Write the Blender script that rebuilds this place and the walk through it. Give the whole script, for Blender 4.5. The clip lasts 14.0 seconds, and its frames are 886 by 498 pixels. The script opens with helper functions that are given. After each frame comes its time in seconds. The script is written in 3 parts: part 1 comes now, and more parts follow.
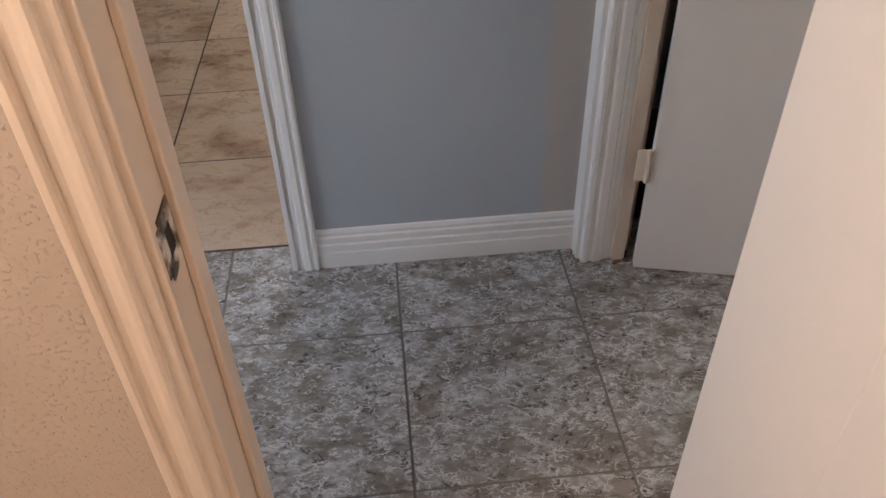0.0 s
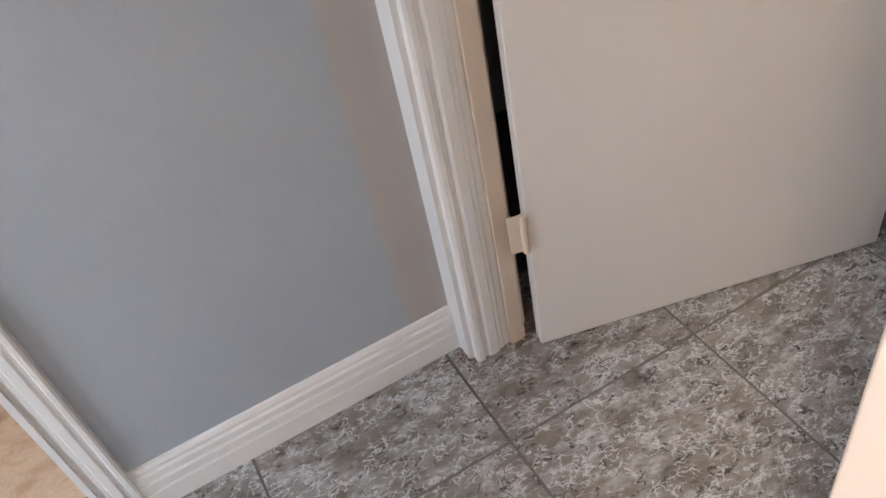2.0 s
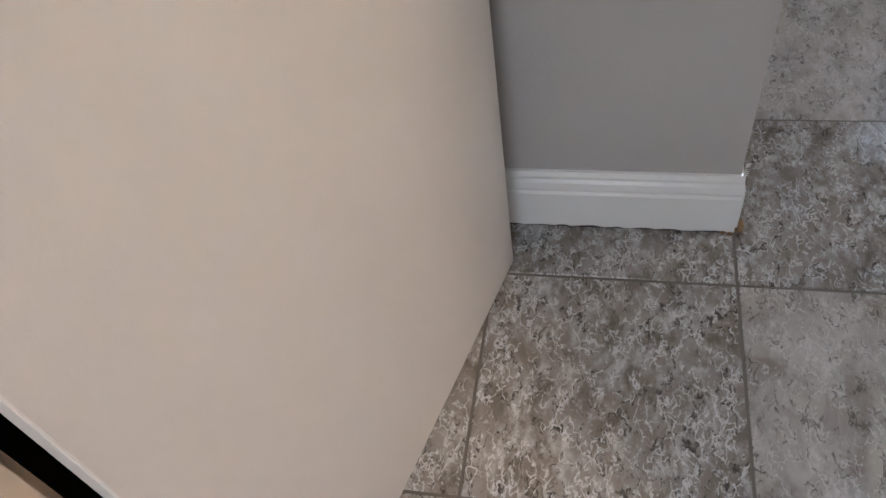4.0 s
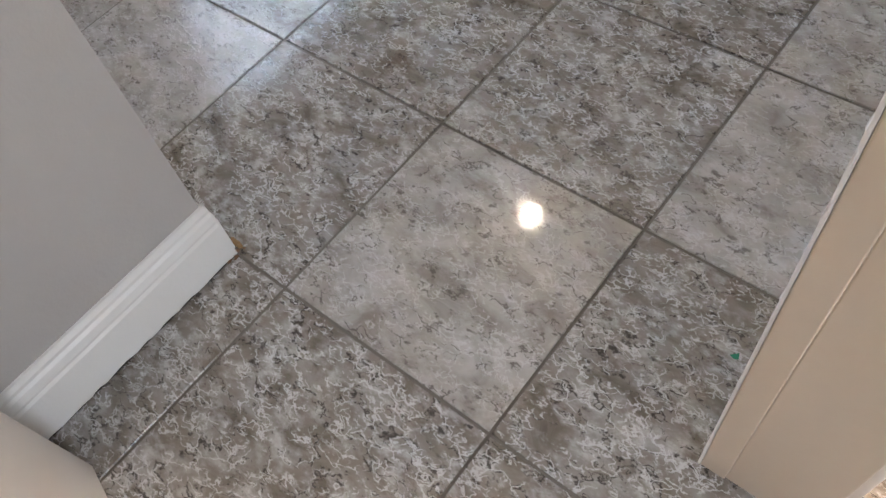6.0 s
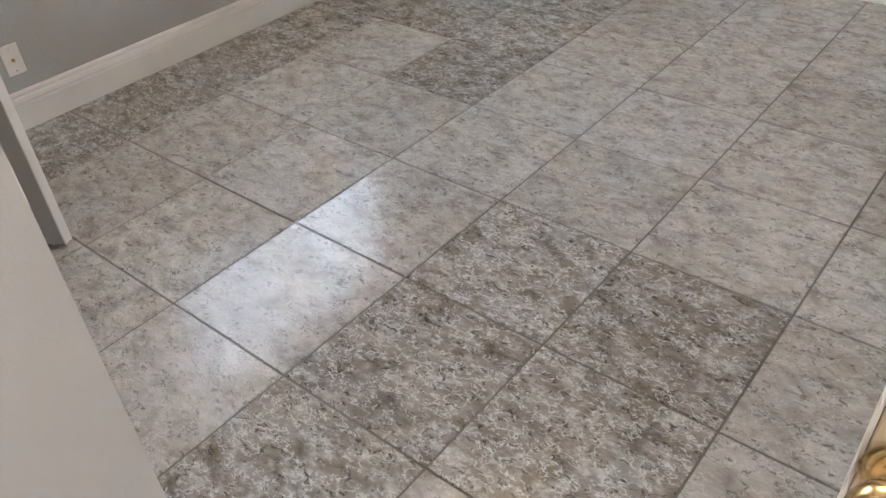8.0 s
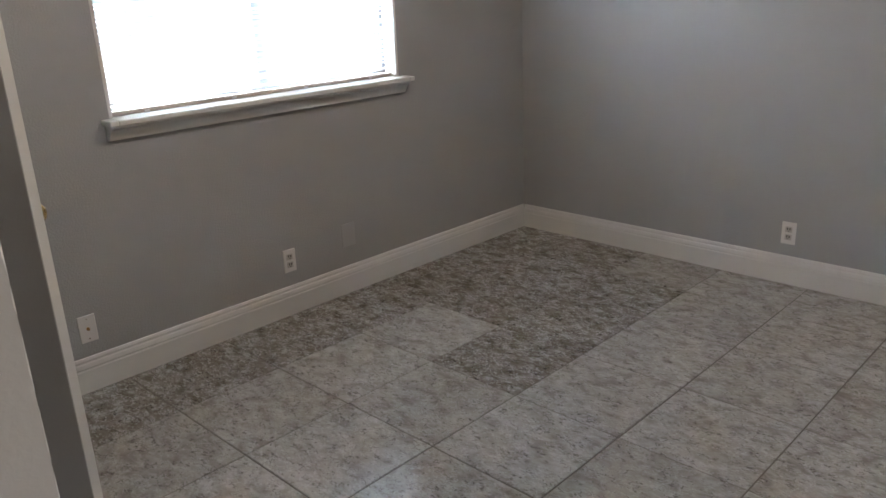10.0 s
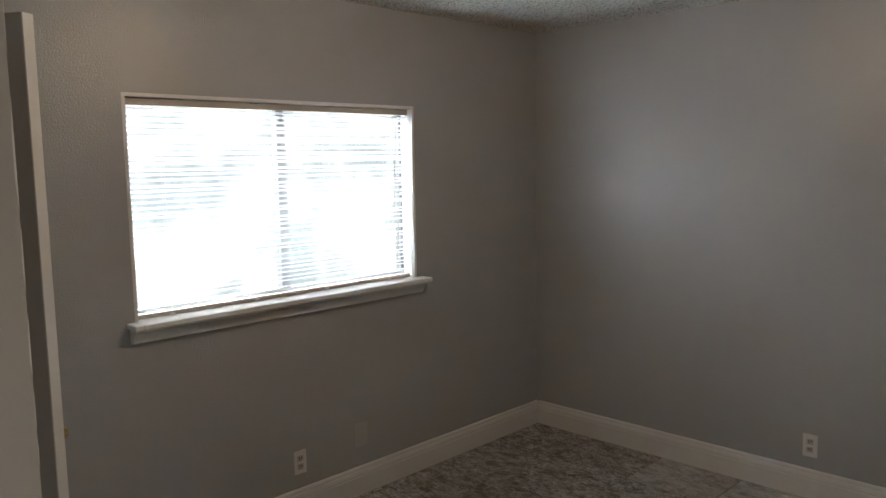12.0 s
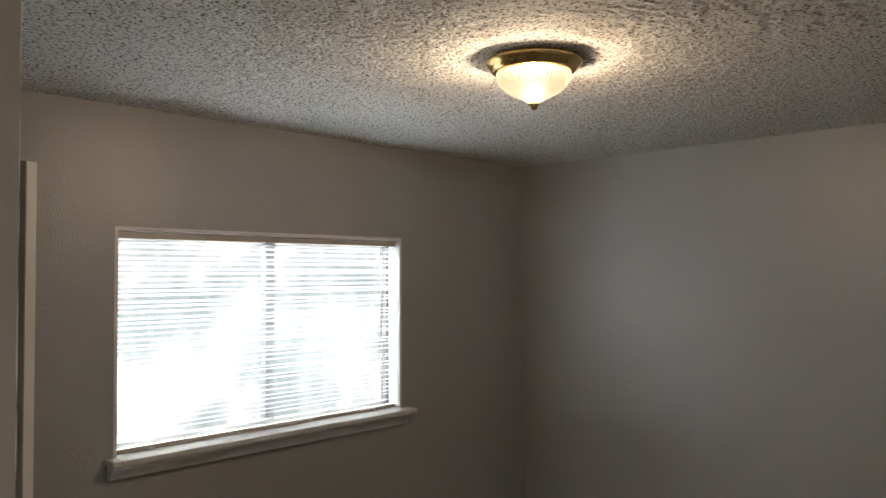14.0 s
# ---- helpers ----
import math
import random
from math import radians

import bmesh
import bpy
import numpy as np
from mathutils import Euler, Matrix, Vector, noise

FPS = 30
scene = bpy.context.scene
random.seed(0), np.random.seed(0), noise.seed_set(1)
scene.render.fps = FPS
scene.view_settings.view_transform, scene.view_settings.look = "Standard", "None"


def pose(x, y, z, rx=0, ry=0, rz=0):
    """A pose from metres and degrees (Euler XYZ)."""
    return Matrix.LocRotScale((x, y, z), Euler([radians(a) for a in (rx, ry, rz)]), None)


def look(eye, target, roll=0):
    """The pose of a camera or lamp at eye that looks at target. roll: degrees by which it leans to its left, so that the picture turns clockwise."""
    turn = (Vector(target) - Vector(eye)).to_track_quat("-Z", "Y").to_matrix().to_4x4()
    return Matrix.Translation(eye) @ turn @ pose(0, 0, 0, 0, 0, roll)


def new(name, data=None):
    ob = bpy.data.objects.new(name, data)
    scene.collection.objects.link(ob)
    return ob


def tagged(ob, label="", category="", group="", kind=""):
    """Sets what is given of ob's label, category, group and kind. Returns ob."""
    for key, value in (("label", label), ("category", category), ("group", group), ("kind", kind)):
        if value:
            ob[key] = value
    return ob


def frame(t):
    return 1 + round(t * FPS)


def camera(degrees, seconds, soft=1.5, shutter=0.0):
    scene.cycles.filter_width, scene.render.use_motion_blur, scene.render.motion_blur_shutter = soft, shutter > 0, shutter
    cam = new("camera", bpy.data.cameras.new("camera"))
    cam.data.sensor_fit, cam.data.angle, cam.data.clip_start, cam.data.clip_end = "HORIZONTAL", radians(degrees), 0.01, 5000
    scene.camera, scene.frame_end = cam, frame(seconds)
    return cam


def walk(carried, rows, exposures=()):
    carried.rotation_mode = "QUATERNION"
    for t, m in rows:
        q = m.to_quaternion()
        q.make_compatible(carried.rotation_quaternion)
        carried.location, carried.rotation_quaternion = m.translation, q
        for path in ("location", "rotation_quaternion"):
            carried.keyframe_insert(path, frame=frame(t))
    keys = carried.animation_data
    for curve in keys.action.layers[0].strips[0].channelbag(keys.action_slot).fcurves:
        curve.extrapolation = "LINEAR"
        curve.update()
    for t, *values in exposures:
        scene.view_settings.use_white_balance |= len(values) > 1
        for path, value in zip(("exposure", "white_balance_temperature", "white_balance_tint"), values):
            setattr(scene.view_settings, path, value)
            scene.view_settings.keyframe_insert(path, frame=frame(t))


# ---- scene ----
cam = camera(59.3, 14.0)
PATH = [
    (0, (-0.46, -1.375, 1.408), (-0.335, 0.157, 0.128), -1.6),
    (0.5, (-0.463, -1.268, 1.385), (-0.354, 0.267, 0.108), -2.1),
    (1, (-0.478, -1.123, 1.344), (-0.278, 0.434, 0.108), -4.6),
    (1.5, (-0.446, -0.947, 1.309), (-0.051, 0.544, 0.036), -6.5),
    (2, (-0.336, -0.796, 1.316), (0.168, 0.598, -0.027), -13.0),
    (2.2, (-0.286, -0.749, 1.329), (0.281, 0.592, -0.042), -12.7),
    (4.3, (0.034, -0.134, 1.211), (1.265, 0.034, -0.357), -12.8),
    (4.5, (0.056, -0.105, 1.208), (1.271, -0.098, -0.381), -13.7),
    (5, (0.109, -0.125, 1.215), (1.214, -0.448, -0.421), -15.0),
    (5.5, (0.131, -0.172, 1.205), (1.129, -0.665, -0.457), -16.5),
    (6, (0.151, -0.188, 1.172), (0.977, -0.895, -0.507), -13.0),
    (6.5, (0.155, -0.205, 1.196), (0.951, -1.022, -0.446), -9.8),
    (7, (0.168, -0.187, 1.261), (1.054, -1.168, -0.24), -6.6),
    (7.5, (0.175, -0.183, 1.327), (1.145, -1.276, -0.039), -4.2),
    (8, (0.175, -0.187, 1.402), (1.219, -1.367, 0.17), -4.2),
    (8.5, (0.161, -0.211, 1.475), (1.303, -1.459, 0.408), -4.1),
    (8.7, (0.168, -0.212, 1.474), (1.337, -1.488, 0.471), -3.9),
    (10.8, (0.133, -0.202, 1.619), (1.507, -1.569, 1.128), -1.3),
    (11, (0.16, -0.188, 1.661), (1.535, -1.565, 1.201), -1.1),
    (11.5, (0.174, -0.19, 1.647), (1.566, -1.588, 1.316), -1.3),
    (12, (0.186, -0.186, 1.686), (1.581, -1.601, 1.459), -1.0),
    (12.5, (0.176, -0.181, 1.713), (1.574, -1.604, 1.579), -0.7),
    (13, (0.183, -0.174, 1.729), (1.57, -1.612, 1.658), -0.5),
    (13.5, (0.177, -0.166, 1.748), (1.554, -1.616, 1.743), -0.4),
    (14, (0.165, -0.162, 1.77), (1.54, -1.613, 1.836), -0.3),
]
EXPOSURES = [(0.0, 1.4, 5700, 10), (1.0, 1.75, 5600, 10), (2.2, 2.2, 5900, 10), (4.3, 2.2, 6000, 10), (6.0, 2.75, 6150, 10), (7.5, 3.0, 6550, 10), (8.7, 3.15, 6500, 10), (10.8, 1.52, 6800, 10), (12.0, 1.38, 7250, 10), (14.0, 1.12, 7600, 10)]
walk(cam, [(t, look(eye, target, roll)) for t, eye, target, roll in PATH], EXPOSURES)

# ---- light ----
world = bpy.data.worlds.new("world")
scene.world = world
world.use_nodes = True
wn, wl = world.node_tree.nodes, world.node_tree.links
sky = wn.new("ShaderNodeTexSky")
sky.sky_type, sky.sun_disc = "NISHITA", False
sky.sun_elevation, sky.sun_rotation = radians(55), radians(200)
wl.new(sky.outputs[0], wn["Background"].inputs[0])
wn["Background"].inputs[1].default_value = 0.1

sun = new("sun", bpy.data.lights.new("sun", "SUN"))
sun.data.energy, sun.data.angle, sun.data.color = 2.5, radians(0.5), (1, 0.95, 0.88)
sun.matrix_world = look((0, 0, 20), (4, -12, 0))


def lamp(name, place, power, colour, radius):
    ob = new(name, bpy.data.lights.new(name, "POINT"))
    ob.data.energy, ob.data.color, ob.data.shadow_soft_size = power, colour, radius
    ob.location = place
    return ob


LAMP_X, LAMP_Y = 1.622, -2.117
lamp("bedroom_bulb", (LAMP_X, LAMP_Y, 2.338), 6.2, (1.0, 0.8, 0.62), 0.014)
lamp("first_room_bulb", (-1.2, -1.5, 2.28), 26, (1.0, 0.74, 0.52), 0.2)
lamp("bathroom_bulb", (-0.5, 2.1, 2.25), 13, (1.0, 0.84, 0.68), 0.06)
# Unseen fill lamp added in the west opening, tinted warm for wall_corner.
opening = new("hall_fill", bpy.data.lights.new("hall_fill", "AREA"))
opening.data.shape, opening.data.size, opening.data.size_y = "RECTANGLE", 0.7, 1.9
opening.data.energy, opening.data.color = 2.8, (1.0, 0.88, 0.74)
opening.matrix_world = look((-1.66, -0.16, 1.05), (1, -0.16, 1.05))

# ---- materials ----


def material(name, colour, rough=0.5, metal=0.0):
    m = bpy.data.materials.new(name)
    m.use_nodes = True
    b = m.node_tree.nodes["Principled BSDF"]
    b.inputs["Base Color"].default_value = (*colour, 1)
    b.inputs["Roughness"].default_value = rough
    b.inputs["Metallic"].default_value = metal
    return m, m.node_tree.nodes, m.node_tree.links, b


def noise_node(n, l, vec, scale, detail=4, rough=0.55, dist=0.0):
    t = n.new("ShaderNodeTexNoise")
    t.inputs["Scale"].default_value, t.inputs["Detail"].default_value = scale, detail
    t.inputs["Roughness"].default_value, t.inputs["Distortion"].default_value = rough, dist
    l.new(vec, t.inputs["Vector"])
    return t.outputs["Fac"]


def ramp(n, l, fac, stops):
    r = n.new("ShaderNodeValToRGB")
    e = r.color_ramp.elements
    while len(e) < len(stops):
        e.new(0.5)
    for k, (p, c) in enumerate(stops):
        e[k].position = p
        e[k].color = (*c, 1) if len(c) == 3 else c
    l.new(fac, r.inputs[0])
    return r.outputs[0]


def mix(n, l, fac, a, b, mode="MIX"):
    m = n.new("ShaderNodeMix")
    m.data_type, m.blend_type = "RGBA", mode
    for s, v in ((m.inputs[0], fac), (m.inputs[6], a), (m.inputs[7], b)):
        if isinstance(v, (int, float)):
            s.default_value = v
        elif isinstance(v, tuple):
            s.default_value = (*v, 1)
        else:
            l.new(v, s)
    return m.outputs[2]


def bump(n, l, b, height, strength, distance, normal=None):
    k = n.new("ShaderNodeBump")
    k.inputs["Strength"].default_value, k.inputs["Distance"].default_value = strength, distance
    l.new(height, k.inputs["Height"])
    if normal is not None:
        l.new(normal, k.inputs["Normal"])
    l.new(k.outputs[0], b.inputs["Normal"])
    return k.outputs[0]


def coords(n, l, seeded=False):
    c = n.new("ShaderNodeTexCoord")
    if not seeded:
        return c.outputs["Object"]
    info = n.new("ShaderNodeObjectInfo")
    k = n.new("ShaderNodeMath")
    k.operation = "MULTIPLY"
    k.inputs[1].default_value = 57.0
    l.new(info.outputs["Random"], k.inputs[0])
    v = n.new("ShaderNodeVectorMath")
    v.operation = "ADD"
    l.new(c.outputs["Object"], v.inputs[0])
    l.new(k.outputs[0], v.inputs[1])
    return v.outputs[0]


def paint(name, colour, rough, grain=260.0, relief=0.25, blotch=0.06, depth=0.0015):
    """Rolled wall or trim paint: fine orange peel, faint blotches and uneven gloss."""
    m, n, l, b = material(name, colour, rough)
    v = coords(n, l)
    dark = tuple(c * (1 - blotch * 2) for c in colour)
    light = tuple(min(1, c * (1 + blotch)) for c in colour)
    l.new(ramp(n, l, noise_node(n, l, v, 1.1, 1, 0.4), [(0.1, dark), (0.9, light)]), b.inputs["Base Color"])
    bump(n, l, b, noise_node(n, l, v, grain, 3, 0.5), relief, depth)
    return m


def hall_paint(name, colour, older):
    """Newer blue-grey paint that stops short of the closet casing, where a hand's breadth of older taupe shows."""
    m, n, l, b = material(name, colour, 0.33)
    v = coords(n, l)
    dark, light = tuple(c * 0.97 for c in colour), tuple(c * 1.02 for c in colour)
    body = ramp(n, l, noise_node(n, l, v, 1.3, 2), [(0.1, dark), (0.9, light)])
    sep = n.new("ShaderNodeSeparateXYZ")
    l.new(v, sep.inputs[0])
    edge = n.new("ShaderNodeMath")
    edge.operation = "MULTIPLY_ADD"
    edge.inputs[1].default_value = 0.02
    l.new(noise_node(n, l, v, 7, 3), edge.inputs[0])
    l.new(sep.outputs[0], edge.inputs[2])
    band = n.new("ShaderNodeMapRange")
    for k, q in enumerate((-0.062, -0.036, 0.0, 1.0)):
        band.inputs[k + 1].default_value = q
    l.new(edge.outputs[0], band.inputs[0])
    l.new(mix(n, l, band.outputs[0], body, older), b.inputs["Base Color"])
    bump(n, l, b, noise_node(n, l, v, 100, 3, 0.5), 0.35, 0.0015)
    return m


def spattered_paint(name, colour, rough):
    """Wall paint over sparse raised droplets of spattered plaster."""
    m, n, l, b = material(name, colour, rough)
    v = coords(n, l)
    dark, light = tuple(c * 0.94 for c in colour), tuple(c * 1.03 for c in colour)
    l.new(ramp(n, l, noise_node(n, l, v, 2.0, 2), [(0.2, dark), (0.8, light)]), b.inputs["Base Color"])
    drops = ramp(n, l, noise_node(n, l, v, 230, 2, 0.4), [(0.58, (0, 0, 0)), (0.7, (1, 1, 1))])
    both = mix(n, l, 0.35, drops, noise_node(n, l, v, 28, 3))
    bump(n, l, b, both, 0.6, 0.003)
    return m


def tile_material(name, base, vein, crack, rough, streak, veins=1.0, size=1.0, tones=(0.82, 1.12)):
    """Glazed tile: cloudy body, pale broken veining, thin dark cracks, slightly wavy glaze."""
    m, n, l, b = material(name, base[1], rough)
    v = coords(n, l, True)
    mp = n.new("ShaderNodeMapping")
    mp.inputs["Rotation"].default_value, mp.inputs["Scale"].default_value = (0, 0, 0.7), (1, streak, 1)
    l.new(v, mp.inputs["Vector"])
    s = mp.outputs[0]
    band = lambda f, c, w, h: ramp(n, l, f, [(c - w, (0, 0, 0)), (c - w * 0.25, (h,) * 3), (c + w * 0.25, (h,) * 3), (c + w, (0, 0, 0))])
    patch = lambda sc, lo, hi: ramp(n, l, noise_node(n, l, v, sc * size, 3, 0.55), [(lo, (0, 0, 0)), (hi, (1, 1, 1))])
    body = ramp(n, l, noise_node(n, l, s, 9 * size, 5, 0.5, 0.5), [(0.3, base[0]), (0.48, base[1]), (0.7, base[2])])
    speck = ramp(n, l, noise_node(n, l, s, 55 * size, 3, 0.55, 0.8), [(0.6, (0, 0, 0)), (0.64, (0.8 * veins,) * 3)])
    body = mix(n, l, mix(n, l, 1.0, speck, patch(8, 0.46, 0.56), "MULTIPLY"), body, vein)
    body = mix(n, l, mix(n, l, 1.0, band(noise_node(n, l, s, 20 * size, 4, 0.56, 1.0), 0.5, 0.013, veins), patch(5, 0.44, 0.5), "MULTIPLY"), body, vein)
    fine = noise_node(n, l, s, 36 * size, 4, 0.55, 0.9)
    body = mix(n, l, mix(n, l, 1.0, band(fine, 0.5, 0.022, veins), patch(6, 0.5, 0.56), "MULTIPLY"), body, vein)
    body = mix(n, l, mix(n, l, 1.0, band(noise_node(n, l, s, 13 * size, 4, 0.6, 0.6), 0.52, 0.012, veins), patch(15, 0.48, 0.53), "MULTIPLY"), body, crack)
    body = mix(n, l, mix(n, l, 1.0, band(noise_node(n, l, s, 24 * size, 3, 0.55, 0.6), 0.45, 0.016, 0.9 * veins), patch(11, 0.52, 0.57), "MULTIPLY"), body, crack)
    info = n.new("ShaderNodeObjectInfo")
    tone = ramp(n, l, info.outputs["Random"], [(0.0, (tones[0], tones[0] * 0.98, tones[0] * 0.95)), (1.0, (tones[1],) * 3)])
    l.new(mix(n, l, 1.0, body, tone, "MULTIPLY"), b.inputs["Base Color"])
    l.new(ramp(n, l, noise_node(n, l, s, 34 * size, 6, 0.7, 0.8), [(0.35, (rough * 0.6,) * 3), (0.7, (rough * 1.8,) * 3)]), b.inputs["Roughness"])
    bump(n, l, b, fine, 0.12, 0.002)
    return m


def crystal_tile(name, base, vein, crack, rough, veins, cracks):
    """Glazed tile: cloudy body, clusters of pale branching crystals standing slightly proud, short charcoal cracks."""
    m, n, l, b = material(name, base[1], rough)
    v = coords(n, l, True)
    mp = n.new("ShaderNodeMapping")
    mp.inputs["Rotation"].default_value, mp.inputs["Scale"].default_value = (0, 0, 0.9), (1, 1.6, 1)
    l.new(v, mp.inputs["Vector"])
    wob = n.new("ShaderNodeTexNoise")
    wob.inputs["Scale"].default_value, wob.inputs["Detail"].default_value = 34, 6
    l.new(mp.outputs[0], wob.inputs["Vector"])

    def warped(amount):
        shift = n.new("ShaderNodeVectorMath")
        shift.operation = "MULTIPLY_ADD"
        shift.inputs[1].default_value = (amount,) * 3
        l.new(wob.outputs["Color"], shift.inputs[0])
        l.new(mp.outputs[0], shift.inputs[2])
        return shift.outputs[0]

    def web(scale, amount, width, height):
        t = n.new("ShaderNodeTexVoronoi")
        t.voronoi_dimensions, t.feature = "2D", "DISTANCE_TO_EDGE"
        t.inputs["Scale"].default_value = scale
        l.new(warped(amount), t.inputs["Vector"])
        return ramp(n, l, t.outputs["Distance"], [(width * 0.3, (height,) * 3), (width, (0, 0, 0))])

    def patch(scale, lo, hi, detail=4):
        return ramp(n, l, noise_node(n, l, mp.outputs[0], scale, detail, 0.6), [(lo, (0, 0, 0)), (hi, (1, 1, 1))])

    both = lambda p, q, mode="MULTIPLY": mix(n, l, 1.0, p, q, mode)
    body = ramp(n, l, noise_node(n, l, mp.outputs[0], 11, 6, 0.6, 0.7), [(0.32, base[0]), (0.47, base[1]), (0.68, base[2])])
    milk = both(patch(14, 0.46, 0.62, 4), patch(40, 0.38, 0.62, 4))
    body = mix(n, l, both(milk, (0.7 * veins,) * 3), body, vein)
    fine = both(both(web(46, 0.075, 0.12, veins), patch(17, 0.48, 0.55)), patch(45, 0.4, 0.5, 2))
    coarse = both(both(web(22, 0.1, 0.075, veins), patch(11, 0.46, 0.52)), patch(34, 0.4, 0.47, 2))
    thread = both(fine, coarse, "LIGHTEN")
    dark = both(both(web(11, 0.12, 0.05, 1.0), patch(22, 0.5, 0.56)), both(patch(38, 0.57, 0.64, 4), patch(10, 0.5, 0.58)), "LIGHTEN")
    dark = both(dark, both(both(web(19, 0.13, 0.04, 1.0), patch(24, 0.51, 0.55)), patch(7, 0.45, 0.5)), "LIGHTEN")
    body = mix(n, l, both(dark, (cracks,) * 3), body, crack)
    body = mix(n, l, thread, body, vein)
    info = n.new("ShaderNodeObjectInfo")
    tone = ramp(n, l, info.outputs["Random"], [(0.0, (0.92, 0.905, 0.885)), (1.0, (1.06,) * 3)])
    l.new(both(body, tone), b.inputs["Base Color"])
    l.new(mix(n, l, thread, ramp(n, l, noise_node(n, l, mp.outputs[0], 34, 5, 0.7), [(0.35, (rough * 0.7,) * 3), (0.7, (rough * 1.7,) * 3)]), (0.16,) * 3), b.inputs["Roughness"])
    first = n.new("ShaderNodeBump")
    first.inputs["Strength"].default_value, first.inputs["Distance"].default_value = 0.5, 0.0014
    l.new(thread, first.inputs["Height"])
    bump(n, l, b, noise_node(n, l, mp.outputs[0], 30, 3, 0.5), 0.06, 0.002, first.outputs[0])
    return m


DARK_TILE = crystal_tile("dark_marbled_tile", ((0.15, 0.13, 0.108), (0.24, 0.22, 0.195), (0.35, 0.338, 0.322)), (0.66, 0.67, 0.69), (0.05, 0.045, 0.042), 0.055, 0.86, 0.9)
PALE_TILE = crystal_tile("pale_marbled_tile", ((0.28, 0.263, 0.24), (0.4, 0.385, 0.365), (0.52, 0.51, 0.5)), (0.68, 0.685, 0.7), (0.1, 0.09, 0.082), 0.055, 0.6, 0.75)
BEIGE_TILE = tile_material("beige_tile", ((0.28, 0.165, 0.095), (0.54, 0.4, 0.28), (0.62, 0.5, 0.38)), (0.66, 0.57, 0.48), (0.3, 0.19, 0.12), 0.3, 1.6, 0.35, 0.45, (0.78, 1.06))
WALL_GREY = paint("grey_blue_wall_paint", (0.41, 0.418, 0.428), 0.3, 100, 0.5, 0.015, 0.002)
HALL_WALL = hall_paint("blue_grey_hall_paint", (0.375, 0.412, 0.452), (0.41, 0.392, 0.375))
WALL_TAUPE = paint("taupe_grey_wall_paint", (0.425, 0.408, 0.396), 0.33, 100, 0.4, 0.02, 0.002)
WALL_BED = paint("grey_orange_peel_wall_paint", (0.41, 0.415, 0.423), 0.27, 130, 0.55, 0.02, 0.0028)
WALL_WARM = spattered_paint("textured_offwhite_wall_paint", (0.54, 0.46, 0.39), 0.45)
CREAM_LIGHT = paint("pale_cream_trim_paint", (0.74, 0.64, 0.54), 0.3, 60, 0.25, 0.05)
TRIM = paint("white_trim_paint", (0.74, 0.735, 0.72), 0.32, 120, 0.2, 0.05)
CREAM = paint("cream_jamb_paint", (0.62, 0.53, 0.43), 0.3, 90, 0.2, 0.05)
DOOR = paint("offwhite_door_paint", (0.66, 0.63, 0.6), 0.42, 150, 0.15, 0.03)
DOOR_WARM = paint("white_door_paint", (0.76, 0.7, 0.64), 0.42, 150, 0.15, 0.03)
PLASTIC = paint("white_plastic", (0.72, 0.71, 0.69), 0.3, 60, 0.03, 0.01)
SOCKET = paint("greyed_socket_plastic", (0.5, 0.48, 0.45), 0.35, 60, 0.03, 0.03)
GROUT_DARK = paint("dark_brown_grout", (0.06, 0.045, 0.035), 0.9, 300, 0.6, 0.2)
GROUT = paint("grey_grout", (0.18, 0.165, 0.148), 0.85, 300, 0.6, 0.2)
CEIL_FLAT = paint("white_ceiling_paint", (0.62, 0.6, 0.57), 0.8, 90, 0.5, 0.04, 0.004)
BLACK = material("dark_slot", (0.015, 0.013, 0.012), 0.6)[0]
DIRT = paint("brown_debris", (0.2, 0.12, 0.07), 0.9, 200, 0.6, 0.3)
CAULK = paint("amber_caulk", (0.3, 0.18, 0.08), 0.6, 200, 0.4, 0.3)
RAIL = paint("ivory_blind_rail", (0.5, 0.455, 0.4), 0.4, 60, 0.03, 0.03)
CORD = material("grey_white_cord", (0.42, 0.4, 0.37), 0.7)[0]
GREEN = material("green_scrap", (0.0, 0.2, 0.11), 0.6)[0]
SCUFF = paint("pale_wall_filler", (0.365, 0.372, 0.38), 0.42, 140, 0.4, 0.05)
PEEL = paint("torn_white_paint", (0.72, 0.72, 0.71), 0.6, 200, 0.5, 0.05)
ALU = material("window_frame_metal", (0.28, 0.28, 0.28), 0.4, 0.7)[0]


def popcorn():
    m, n, l, b = material("popcorn_ceiling", (0.6, 0.575, 0.54), 0.85)
    v = coords(n, l)
    # Shade in the pits is put into the colour, from the bump's own noise.
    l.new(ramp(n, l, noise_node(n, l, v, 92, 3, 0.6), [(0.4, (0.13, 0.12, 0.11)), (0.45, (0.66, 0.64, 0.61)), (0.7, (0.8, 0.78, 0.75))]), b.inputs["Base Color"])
    bump(n, l, b, noise_node(n, l, v, 92, 3, 0.6), 0.8, 0.007)
    return m


def brass():
    m, n, l, b = material("worn_brass", (0.78, 0.5, 0.17), 0.2, 1.0)
    v = coords(n, l)
    l.new(ramp(n, l, noise_node(n, l, v, 60, 5), [(0.25, (0.62, 0.42, 0.17)), (0.6, (0.84, 0.6, 0.28))]), b.inputs["Base Color"])
    l.new(ramp(n, l, noise_node(n, l, v, 40, 5), [(0.3, (0.1,) * 3), (0.7, (0.22,) * 3)]), b.inputs["Roughness"])
    return m


